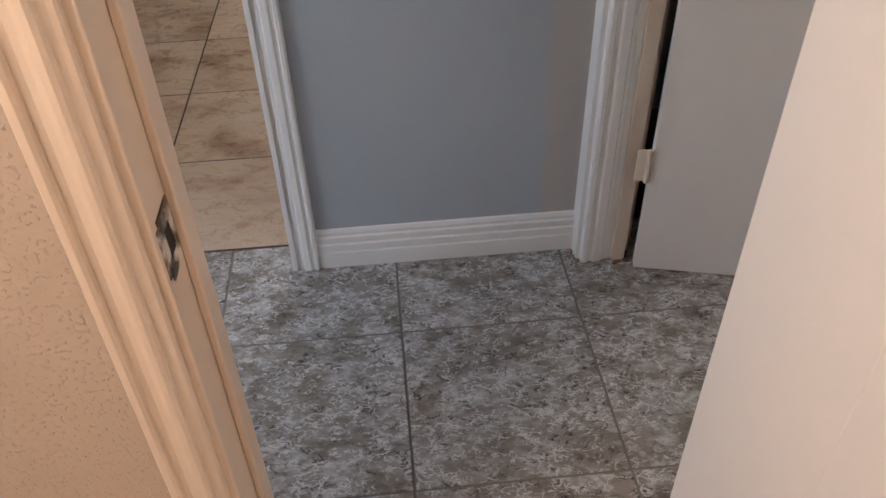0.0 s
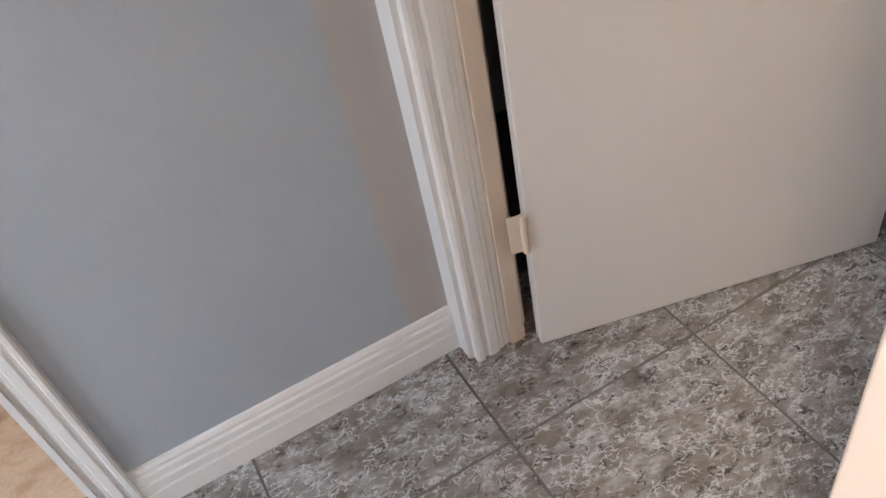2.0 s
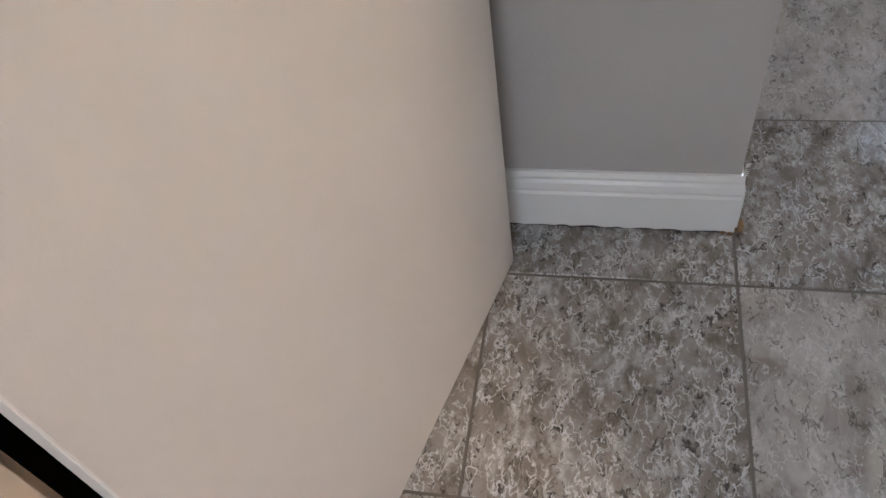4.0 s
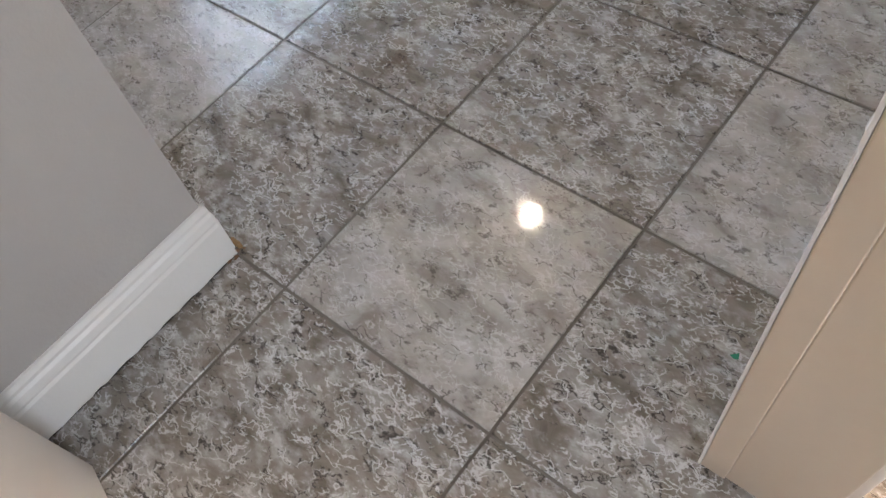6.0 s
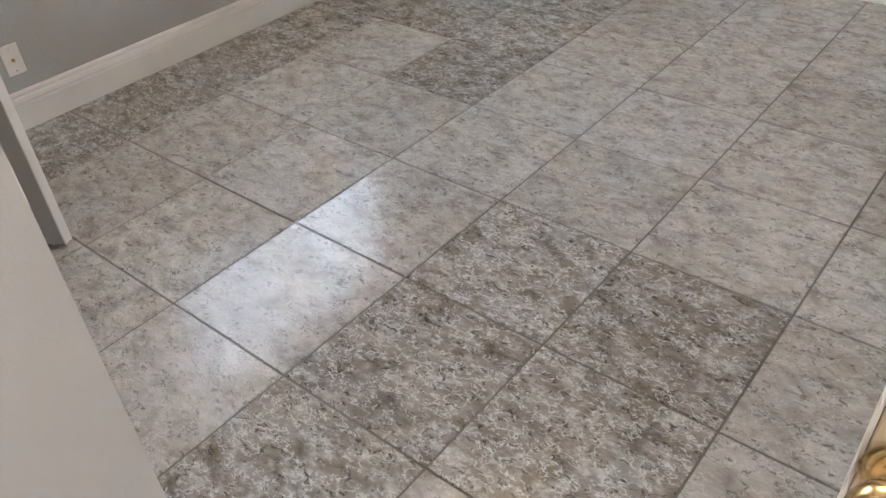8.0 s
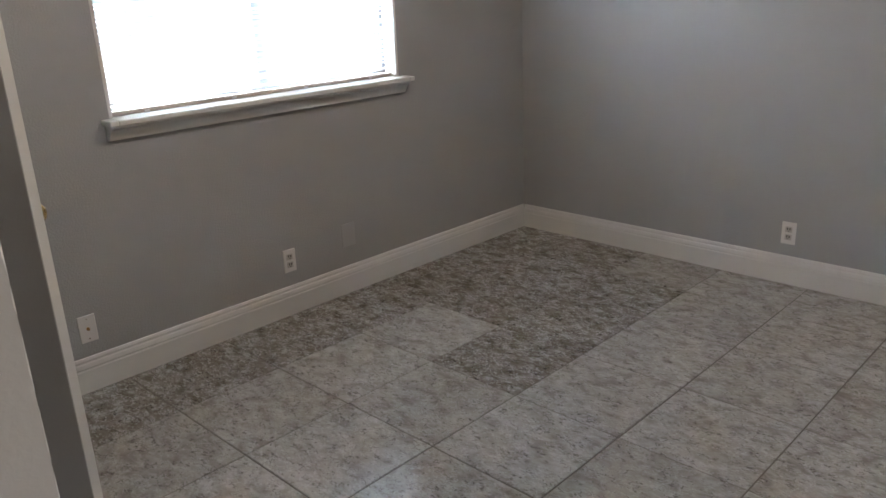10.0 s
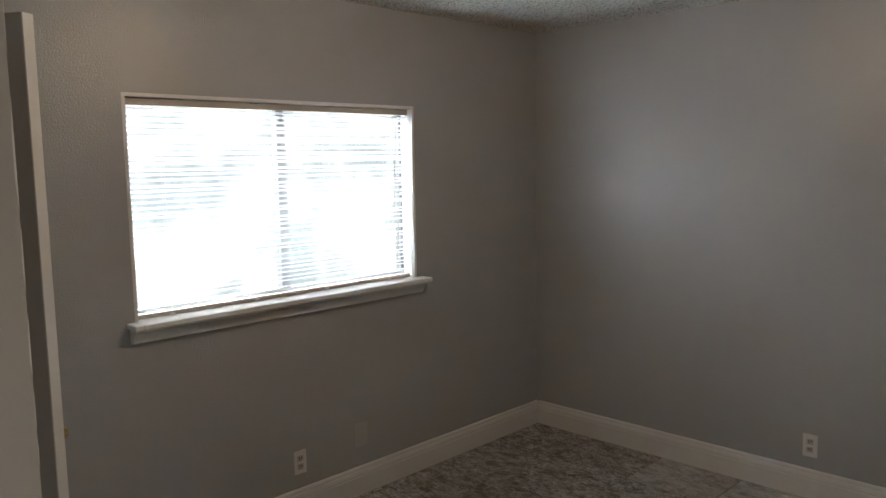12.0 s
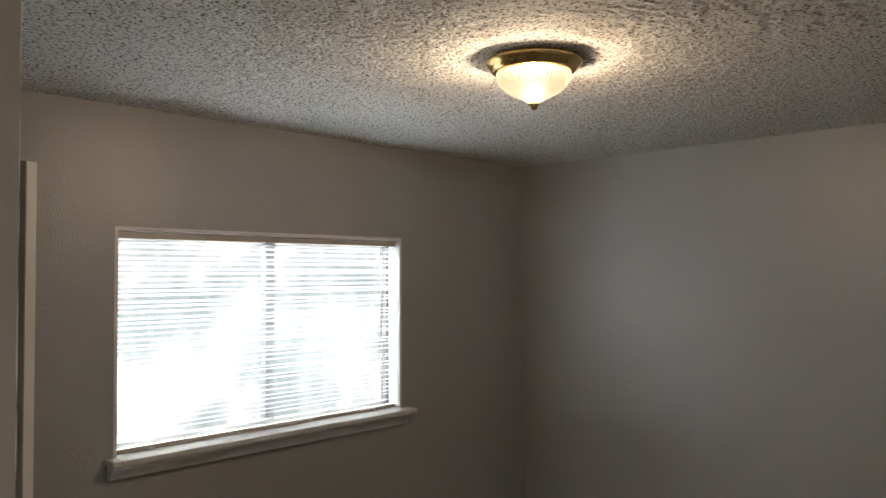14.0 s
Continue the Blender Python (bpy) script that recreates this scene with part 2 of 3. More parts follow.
def steel():
    m, n, l, b = material("paint_flecked_steel", (0.4, 0.36, 0.31), 0.4, 0.8)
    v = coords(n, l)
    f = noise_node(n, l, v, 45, 4, 0.55)
    l.new(ramp(n, l, f, [(0.4, (0.16, 0.12, 0.09)), (0.5, (0.42, 0.38, 0.33)), (0.58, (0.7, 0.66, 0.6))]), b.inputs["Base Color"])
    l.new(ramp(n, l, f, [(0.45, (1, 1, 1)), (0.58, (0, 0, 0))]), b.inputs["Metallic"])
    return m


def shade_glass():
    m, n, l, b = material("frosted_ribbed_glass", (0.13, 0.115, 0.095), 0.42)
    b.inputs["Transmission Weight"].default_value = 0.7
    b.inputs["Emission Color"].default_value = (1.0, 0.86, 0.72, 1)
    b.inputs["Emission Strength"].default_value = 0.05
    return m


def thin_vinyl():
    """White blind vinyl that lets part of the daylight through."""
    m, n, l, b = material("white_blind_vinyl", (0.78, 0.79, 0.8), 0.4)
    v = coords(n, l)
    l.new(ramp(n, l, noise_node(n, l, v, 9, 3), [(0.2, (0.7, 0.71, 0.72)), (0.8, (0.8, 0.81, 0.82))]), b.inputs["Base Color"])
    glow = n.new("ShaderNodeBsdfTranslucent")
    glow.inputs["Color"].default_value = (0.72, 0.74, 0.76, 1)
    blend = n.new("ShaderNodeMixShader")
    blend.inputs[0].default_value = 0.12
    l.new(b.outputs[0], blend.inputs[1])
    l.new(glow.outputs[0], blend.inputs[2])
    l.new(blend.outputs[0], n["Material Output"].inputs["Surface"])
    return m


def clear_glass():
    m, n, l, b = material("window_glass", (1, 1, 1), 0.02)
    b.inputs["Transmission Weight"].default_value = 1.0
    b.inputs["IOR"].default_value = 1.45
    return m


def daylight_haze():
    m, n, l, b = material("bright_outdoors", (0.03, 0.035, 0.03), 1.0)
    v = coords(n, l)
    c = ramp(n, l, noise_node(n, l, v, 1.6, 5, 0.65), [(0.38, (0.4, 0.5, 0.55)), (0.5, (0.72, 0.8, 0.85)), (0.6, (1.3, 1.3, 1.3))])
    sep = n.new("ShaderNodeSeparateXYZ")
    l.new(v, sep.inputs[0])
    up = n.new("ShaderNodeMapRange")
    up.interpolation_type = "SMOOTHSTEP"
    for k, q in enumerate((2.3, 3.8, 0.0, 1.0)):
        up.inputs[k + 1].default_value = q
    l.new(sep.outputs[2], up.inputs[0])
    l.new(mix(n, l, up.outputs[0], c, (0.76, 0.94, 1.16)), b.inputs["Emission Color"])
    up2 = n.new("ShaderNodeMapRange")
    for k, q in enumerate((0.0, 1.0, 0.44, 30.0)):
        up2.inputs[k + 1].default_value = q
    l.new(up.outputs[0], up2.inputs[0])
    l.new(up2.outputs[0], b.inputs["Emission Strength"])
    return m


POPCORN, BRASS, STEEL, SHADE, SLAT, GLASS, OUTSIDE = popcorn(), brass(), steel(), shade_glass(), thin_vinyl(), clear_glass(), daylight_haze()

# ---- building blocks ----


def box(bm, x0, x1, y0, y1, z0, z1, bevel=0.0):
    r = bmesh.ops.create_cube(bm, size=1, matrix=Matrix.Translation(((x0 + x1) / 2, (y0 + y1) / 2, (z0 + z1) / 2)) @ Matrix.Diagonal((x1 - x0, y1 - y0, z1 - z0, 1)))
    if bevel:
        edges = list({e for vert in r["verts"] for e in vert.link_edges})
        bmesh.ops.bevel(bm, geom=edges, offset=bevel, segments=2, affect="EDGES", profile=0.5)


def boxes(*dims, bevel=0.0):
    bm = bmesh.new()
    for d in dims:
        box(bm, *d, bevel=bevel)
    return bm


def prism(points, origin, u, v, w, length, bm=None):
    """A profile in the plane (u, v) at origin, swept along w."""
    bm = bm or bmesh.new()
    o, u, v, w = Vector(origin), Vector(u), Vector(v), Vector(w)
    a = [bm.verts.new(o + u * p + v * q) for p, q in points]
    b = [bm.verts.new(o + u * p + v * q + w * length) for p, q in points]
    bm.faces.new(a)
    bm.faces.new(b[::-1])
    for k in range(len(a)):
        j = (k + 1) % len(a)
        bm.faces.new((a[j], a[k], b[k], b[j]))
    bmesh.ops.recalc_face_normals(bm, faces=bm.faces)
    return bm


def lathe(profile, steps=40, ribs=0.0, m=Matrix.Identity(4)):
    """A turned form from (radius, height) pairs; ribs: depth of fluting."""
    bm = bmesh.new()
    rings = []
    for r, h in profile:
        ring = []
        for k in range(steps):
            a = 2 * math.pi * k / steps
            q = r * (1 + (ribs if k % 2 else 0))
            ring.append(bm.verts.new(m @ Vector((q * math.cos(a), q * math.sin(a), h))))
        rings.append(ring)
    for a, b in zip(rings, rings[1:]):
        for k in range(steps):
            j = (k + 1) % steps
            bm.faces.new((a[k], a[j], b[j], b[k]))
    bm.faces.new(rings[0][::-1])
    bm.faces.new(rings[-1])
    bmesh.ops.recalc_face_normals(bm, faces=bm.faces)
    return bm


def part(name, bm, mat, parent=None, label="", smooth=False):
    me = bpy.data.meshes.new(name)
    bm.to_mesh(me)
    bm.free()
    me.materials.append(mat)
    if smooth:
        for p in me.polygons:
            p.use_smooth = True
    ob = new(name, me)
    ob.parent = parent
    return tagged(ob, label)


def setting(name, bm, mat, label, category):
    return tagged(part(name, bm, mat), label, category, kind="structure")


def root(name, label, category, place=(0, 0, 0), rz=0, kind="", group=""):
    ob = new(name)
    ob.matrix_world = pose(*place, 0, 0, rz)
    return tagged(ob, label, category, group, kind)


def tube(name, points, radius, mat, parent=None, label=""):
    cu = bpy.data.curves.new(name, "CURVE")
    cu.dimensions, cu.bevel_depth, cu.bevel_resolution = "3D", radius, 2
    sp = cu.splines.new("POLY")
    sp.points.add(len(points) - 1)
    for p, c in zip(sp.points, points):
        p.co = (*c, 1)
    tmp = bpy.data.objects.new(name, cu)
    me = bpy.data.meshes.new_from_object(tmp)
    bpy.data.objects.remove(tmp)
    me.materials.clear()
    me.materials.append(mat)
    ob = new(name, me)
    ob.parent = parent
    return tagged(ob, label)


# casing: flat bead, cove, raised back band; baseboards in two patterns
CASING = [(0, 0), (0.088, 0), (0.088, 0.017), (0.082, 0.02), (0.072, 0.02), (0.068, 0.015), (0.06, 0.015), (0.054, 0.019), (0.034, 0.018), (0.03, 0.013), (0.022, 0.013), (0.016, 0.01), (0.004, 0.009), (0, 0.006)]
ROUND = [(0, 0), (0.088, 0), (0.088, 0.016), (0.084, 0.019), (0.074, 0.02), (0.069, 0.018), (0.066, 0.014), (0.056, 0.0125), (0.046, 0.014), (0.036, 0.017), (0.027, 0.018), (0.021, 0.016), (0.018, 0.012), (0.01, 0.01), (0.003, 0.009), (0, 0.006)]
RIBBED = [(0, 0), (0.014, 0), (0.014, 0.045), (0.011, 0.048), (0.014, 0.052), (0.014, 0.07), (0.01, 0.074), (0.013, 0.079), (0.013, 0.092), (0.008, 0.096), (0.009, 0.104), (0.005, 0.112), (0, 0.114)]
TALL = [(0, 0), (0.015, 0), (0.015, 0.083), (0.012, 0.089), (0.014, 0.095), (0.011, 0.108), (0.007, 0.114), (0.008, 0.121), (0.004, 0.13), (0, 0.132)]
RIBBED = [(p, q * 1.1) for p, q in RIBBED]
TALL = [(p, q * 1.11) for p, q in TALL]
CEIL, HEAD = 2.445, 2.05
WEST, EAST, SOUTH = 0.18, 3.178, -4.056
NORTH = 0.281
HALL_S, HALL_SL, ROOM_N = -0.615, -0.8, -0.9
CORNER_X, CORNER_Y = 1.056, -0.45
HALL_W = -1.62

# ---- walls ----
setting("wall_north", boxes((HALL_W, -1.5, NORTH, 0.385, 0, CEIL), (-0.727, 0.15, NORTH, 0.385, 0, CEIL), (0.935, CORNER_X, NORTH, 0.385, 0, CEIL),
                            (-1.5, -0.727, NORTH, 0.385, HEAD, CEIL), (0.15, 0.935, NORTH, 0.385, HEAD, CEIL)), HALL_WALL,
        "smooth grey-blue painted hall wall between two doorways", "wall")
setting("wall_south_of_hall", boxes((HALL_W, -0.649, ROOM_N + 0.004, HALL_SL, 0, CEIL), (0.018, WEST - 0.012, ROOM_N + 0.004, HALL_S, 0, CEIL), (-0.649, 0.018, ROOM_N + 0.004, HALL_SL, HEAD, CEIL)), WALL_GREY,
        "grey painted partition with the first doorway", "wall")
setting("wall_first_room", boxes((HALL_W, -0.658, ROOM_N, ROOM_N + 0.004, 0, CEIL), (0.035, 0.06, ROOM_N, ROOM_N + 0.004, 0, CEIL), (HALL_W - 0.12, HALL_W, -3.1, ROOM_N, 0, CEIL), (HALL_W, 0.06, -3.22, -3.1, 0, CEIL),
                                 (0.06, 0.064, -3.1, ROOM_N, 0, CEIL)), WALL_WARM, "off-white wall with heavy orange-peel texture", "wall")
setting("wall_west", boxes((0.064, WEST, SOUTH, ROOM_N + 0.004, 0, CEIL)), WALL_BED, "grey painted bedroom wall", "wall")
setting("wall_far", boxes((0.064, EAST + 0.14, SOUTH - 0.12, SOUTH, 0, CEIL)), WALL_BED, "semi-gloss grey bedroom wall with window sheen", "wall")
WY0, WY1, WZ0, WZ1 = -3.018, -1.482, 1.066, 1.966
setting("wall_east", boxes((EAST, EAST + 0.14, SOUTH, WY0, 0, CEIL), (EAST, EAST + 0.14, WY1, 0.4, 0, CEIL), (EAST, EAST + 0.14, WY0, WY1, 0, WZ0), (EAST, EAST + 0.14, WY0, WY1, WZ1, CEIL)), WALL_BED,
        "grey painted bedroom wall around the window", "wall")
setting("wall_corner", boxes((CORNER_X, CORNER_X + 0.12, CORNER_Y, 1.1, 0, CEIL)), WALL_TAUPE, "grey hall wall ending in an outside corner", "wall")
setting("wall_closet_front", boxes((CORNER_X + 0.12, 2.26, CORNER_Y, -0.33, 0, CEIL), (3.11, EAST, CORNER_Y, -0.33, 0, CEIL), (2.26, 3.11, CORNER_Y, -0.33, HEAD + 0.02, CEIL)), WALL_TAUPE,
        "grey wall with the bedroom closet opening", "wall")
setting("wall_closet_back", boxes((CORNER_X + 0.12, EAST, 0.4, 0.52, -0.05, CEIL), (-0.2, CORNER_X, 1.0, 1.1, -0.05, CEIL)), WALL_GREY, "plain closet back wall", "wall")
setting("wall_hall_end", boxes((HALL_W - 0.12, HALL_W, ROOM_N, -0.53, 0, CEIL), (HALL_W - 0.12, HALL_W, 0.21, 2.7, 0, CEIL), (HALL_W - 0.12, HALL_W, -0.53, 0.21, HEAD, CEIL)), WALL_GREY, "grey wall closing hall and bathroom", "wall")
setting("wall_bathroom", boxes((-0.32, -0.2, 0.385, 2.7, -0.05, CEIL), (HALL_W, -0.32, 2.6, 2.7, -0.05, CEIL)), WALL_GREY, "grey bathroom wall", "wall")


def popcorn_ceiling():
    step = 0.0115
    nx, ny = int((EAST - WEST) / step) + 1, int((0 - 0.45 - SOUTH) / step) + 1
    rng = np.random.default_rng(5)
    h = rng.random((ny, nx))
    h = (h + np.roll(h, 1, 0) + np.roll(h, 1, 1) + np.roll(h, -1, 0)) / 4
    h = np.clip((h - 0.38) * 0.008, 0, 0.003)
    xs, ys = np.linspace(WEST, EAST, nx), np.linspace(SOUTH, -0.45, ny)
    gx, gy = np.meshgrid(xs, ys)
    jit = (rng.random((2, ny, nx)) - 0.5) * step * 0.6
    jit[:, 0, :] = jit[:, -1, :] = 0
    jit[:, :, 0] = jit[:, :, -1] = 0
    pts = np.stack([gx + jit[0], gy + jit[1], CEIL - h], -1).reshape(-1, 3)
    idx = np.arange(nx * ny).reshape(ny, nx)
    quads = np.stack([idx[:-1, :-1], idx[1:, :-1], idx[1:, 1:], idx[:-1, 1:]], -1).reshape(-1, 4)
    me = bpy.data.meshes.new("ceiling")
    me.from_pydata(pts.tolist(), [], quads.tolist())
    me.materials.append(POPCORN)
    return tagged(new("ceiling", me), "white popcorn-textured bedroom ceiling", "ceiling", kind="structure")


popcorn_ceiling()
setting("ceiling_slab", boxes((HALL_W - 0.12, EAST + 0.14, SOUTH - 0.12, 2.7, CEIL + 0.004, CEIL + 0.12)), CEIL_FLAT, "plain ceiling over the hall and side rooms", "ceiling")

# ---- baseboards ----


def run(name, profile, start, end, out, label):
    """A baseboard from start to end on the floor, facing out."""
    s, e = Vector(start), Vector(end)
    return setting(name, prism(profile, s, out, (0, 0, 1), (e - s).normalized(), (e - s).length), TRIM, label, "baseboard")


run("baseboard", RIBBED, (-0.666, NORTH, 0.001), (0.04, NORTH, 0.001), (0, -1, 0), "ribbed white baseboard under the hall wall")
run("baseboard", TALL, (CORNER_X, CORNER_Y - 0.008, 0.001), (CORNER_X, 0.2, 0.001), (-1, 0, 0), "chipped white baseboard ending at an outside corner")
run("baseboard", TALL, (CORNER_X - 0.002, CORNER_Y, 0.001), (2.2, CORNER_Y, 0.001), (0, -1, 0), "white baseboard beside the closet")
run("baseboard", TALL, (EAST, CORNER_Y - 0.016, 0.001), (EAST, SOUTH, 0.001), (-1, 0, 0), "tall white moulded baseboard under the window")
run("baseboard", TALL, (EAST - 0.016, SOUTH, 0.001), (WEST + 0.016, SOUTH, 0.001), (0, 1, 0), "tall white moulded baseboard along the far wall")
run("baseboard", TALL, (WEST, SOUTH, 0.001), (WEST, -0.8, 0.001), (1, 0, 0), "tall white moulded baseboard")
run("baseboard", RIBBED, (HALL_W, 0.39, 0.001), (HALL_W, 2.6, 0.001), (1, 0, 0), "white bathroom baseboard")
run("baseboard", RIBBED, (HALL_W, 2.6, 0.001), (-0.32, 2.6, 0.001), (0, -1, 0), "white bathroom baseboard")


def casing(name, place, across, out, label, mat=TRIM, height=HEAD + 0.07, width=1.0, profile=CASING):
    return setting(name, prism([(p * width, q) for p, q in profile], place, across, out, (0, 0, 1), height), mat, label, "door trim")


casing("trim", (-0.73, NORTH, 0.001), (1, 0, 0), (0, -1, 0), "fluted white casing beside the bathroom opening", width=0.74)
casing("trim", (-1.494, NORTH, 0.001), (-1, 0, 0), (0, -1, 0), "fluted white casing beside the bathroom opening")
setting("trim", prism([(0, 0), (0.121, 0), (0.121, 0.012), (0, 0.012)], (-0.727, 0.264, 0.001), (0, 1, 0), (-1, 0, 0), (0, 0, 1), HEAD), TRIM, "white bathroom door jamb", "door trim")
setting("trim", prism([(0, 0), (0.121, 0), (0.121, 0.012), (0, 0.012)], (-1.5, 0.264, 0.001), (0, 1, 0), (1, 0, 0), (0, 0, 1), HEAD), TRIM, "white bathroom door jamb", "door trim")
# built-up casing of the ajar closet door
setting("trim", boxes((0.036, 0.132, 0.222, NORTH, 0.001, HEAD + 0.07)), TRIM, "white backing board of the closet door casing", "door trim")
casing("trim", (0.135, 0.222, 0.001), (-1, 0, 0), (0, -1, 0), "thick fluted white casing with chipped foot")
setting("trim", boxes((0.1325, 0.167, 0.203, 0.385, 0.002, HEAD), (0.167, 0.19, 0.24, 0.3, 0.002, HEAD)), CREAM, "cream painted closet door jamb with stop", "door trim")
setting("trim", boxes((0.915, 0.935, 0.215, 0.385, 0.002, HEAD)), CREAM, "cream painted closet door jamb", "door trim")
# first doorway
JW, JE = -0.639, 0.005
setting("trim", boxes((JW - 0.013, JW, ROOM_N - 0.001, HALL_SL + 0.001, 0.001, HEAD - 0.002), (JW, JW + 0.008, -0.85, -0.815, 0.001, HEAD - 0.003), bevel=0.002), CREAM_LIGHT, "cream painted door jamb with a stop and bare strike plate", "door trim")
setting("trim", boxes((JE, JE + 0.013, ROOM_N - 0.001, HALL_S + 0.001, 0.001, HEAD - 0.002), bevel=0.002), DOOR_WARM, "white painted hinge-side door jamb", "door trim")
setting("trim", boxes((JW, JE, ROOM_N, HALL_SL, HEAD - 0.02, HEAD)), CREAM, "cream painted door head", "door trim")
casing("trim", (JW - 0.008, ROOM_N, 0.001), (-1, 0, 0), (0, -1, 0), "fluted pale cream casing of the first doorway", CREAM_LIGHT, width=0.58, profile=ROUND)
casing("trim", (JW - 0.008, HALL_SL, 0.001), (-1, 0, 0), (0, 1, 0), "fluted casing of the first doorway", TRIM)
setting("trim", boxes((JE + 0.0135, 0.142, HALL_S + 0.001, HALL_S + 0.0095, 0.001, HEAD + 0.07), (0.142, WEST - 0.0005, HALL_S + 0.001, HALL_S + 0.0125, 0.001, HEAD + 0.07), (WEST - 0.012, WEST, ROOM_N + 0.004, HALL_S + 0.004, 0.001, HEAD + 0.07), bevel=0.002), CREAM,
        "cream painted board with a chipped white edge at the wall end", "door trim")
setting("trim", boxes((WEST, WEST + 0.004, ROOM_N + 0.004, HALL_S + 0.013, 0.001, HEAD + 0.07)), PEEL, "chipped white edge strip of the wall end", "door trim")

# ---- doors ----
KNOB = [(0.031, 0), (0.032, 0.004), (0.026, 0.008), (0.012, 0.011), (0.011, 0.026), (0.017, 0.031), (0.026, 0.038), (0.029, 0.047), (0.028, 0.055), (0.022, 0.062), (0.01, 0.065)]


def knob(parent, m, label="polished brass knob"):
    part("knob", lathe(KNOB, 28, 0, m), BRASS, parent, label, True)


# closet door in the hall, standing ajar towards the camera
d = root("door_2", "plain off-white flush door standing ajar", "door", (0.178, 0.164, 0), -14.8, "structure")
part("door_leaf", boxes((0.004, 0.79, 0.0, 0.035, 0.005, 2.03), bevel=0.0025), DOOR, d)
for hz in (0.335, 1.1, 1.85):
    hb = part("hinge", boxes((-0.032, 0.003, -0.003, 0.001, hz - 0.045, hz + 0.045), bevel=0.001), CREAM, d, "cream painted-over hinge")
    part("knuckle", lathe([(0.006, hz - 0.047), (0.007, hz - 0.044), (0.007, hz + 0.044), (0.006, hz + 0.047)], 12, 0, Matrix.Translation((-0.003, -0.005, 0))), CREAM, hb)
knob(d, Matrix.Translation((0.73, 0, 0.94)) @ pose(0, 0, 0, 90, 0, 0))

# first door, folded back into the first room
d = root("door_1", "white flush door opened back against the wall", "door", (0.0045, -0.9015, 0), 0, "structure")
part("door_leaf", boxes((0.0, 0.035, -0.7, 0.0, 0.012, 2.03), bevel=0.0008), DOOR_WARM, d)

# bathroom door
d = root("door_3", "white flush bathroom door standing open", "door", (-1.49, 0.4, 0), 0, "structure")
part("door_leaf", boxes((0.0, 0.035, 0.0, 0.88, 0.012, 2.03), bevel=0.0025), DOOR, d)

# bedroom closet leaf
d = root("closet_door", "grey closet door ajar with a cream free edge", "door", (2.326, -0.888, 0), 29.7, "structure")
part("door_leaf", boxes((0.0, 0.86, -0.018, 0.018, 0.012, 2.07), bevel=0.002), WALL_TAUPE, d)
part("edge_strip", boxes((-0.003, 0.0005, -0.0175, 0.0175, 0.013, 2.069)), TRIM, d, "pale painted free edge")
knob(d, Matrix.Translation((0.062, -0.018, 0.955)) @ pose(0, 0, 0, 90, 0, 0))

# brass knob at the wall end
k = root("door_knob", "worn brass door knob on the cream wall end", "door knob", (0.15, HALL_S + 0.012, 0.95))
part("rose", lathe([(0.03, 0), (0.031, 0.004), (0.02, 0.009), (0.011, 0.011), (0.011, 0.02)], 28, 0, pose(0, 0, 0, -90, 0, 0)), BRASS, k, smooth=True)
part("handle", lathe([(0.011, 0.018), (0.02, 0.022), (0.028, 0.03), (0.03, 0.04), (0.027, 0.05), (0.018, 0.055), (0.006, 0.057)], 28, 0, pose(0, 0, 0, -90, 0, 0)), BRASS, k, smooth=True)

# strike plate on the first jamb
s = root("strike_plate", "old steel strike plate flecked with paint", "strike plate", (JW, -0.874, 1.02))
part("plate", boxes((0.0, 0.0016, -0.014, 0.022, -0.03, -0.014), (0.0, 0.0016, -0.014, 0.022, 0.014, 0.03), (0.0, 0.0016, -0.014, -0.006, -0.014, 0.014), (0.0, 0.0016, 0.012, 0.022, -0.014, 0.014)), STEEL, s)
part("lip", boxes((-0.004, 0.001, -0.021, -0.0135, -0.024, 0.024), bevel=0.0008), STEEL, s)
part("latch_hole", boxes((0.0002, 0.0008, -0.006, 0.012, -0.014, 0.014)), BLACK, s, "dark latch hole")
for sz in (-0.022, 0.022):
    part("screw", lathe([(0.004, 0), (0.004, 0.0012), (0.002, 0.0018)], 10, 0, Matrix.Translation((0.0014, 0.004, sz)) @ pose(0, 0, 0, 0, 90, 0)), STEEL, s)

# ---- window ----
w = root("window_1", "white-trimmed sliding window, daylight behind it", "window", (0, 0, 0), 0, "structure")
FX = EAST + 0.085
part("window_frame", boxes((FX, FX + 0.04, WY0, WY1, WZ0, WZ0 + 0.035), (FX, FX + 0.04, WY0, WY1, WZ1 - 0.035, WZ1), (FX, FX + 0.04, WY0, WY0 + 0.035, WZ0 + 0.035, WZ1 - 0.035), (FX, FX + 0.04, WY1 - 0.035, WY1, WZ0 + 0.035, WZ1 - 0.035)), ALU, w)
MID = (WY0 + WY1) / 2
part("mullion", boxes((FX - 0.004, FX + 0.036, MID - 0.024, MID + 0.024, WZ0 + 0.035, WZ1 - 0.035)), ALU, w)
for a, b in ((WY0 + 0.035, MID - 0.03), (MID + 0.024, WY1 - 0.035)):
    p = part("pane", boxes((FX + 0.016, FX + 0.02, a, b, WZ0 + 0.035, WZ1 - 0.035)), GLASS, w)
    p.visible_shadow = False
part("jamb_liner", boxes((EAST - 0.001, FX, WY0, WY0 + 0.014, WZ0, WZ1 - 0.014), (EAST - 0.001, FX, WY1 - 0.014, WY1, WZ0, WZ1 - 0.014), (EAST - 0.001, FX, WY0, WY1, WZ1 - 0.014, WZ1)), TRIM, w)
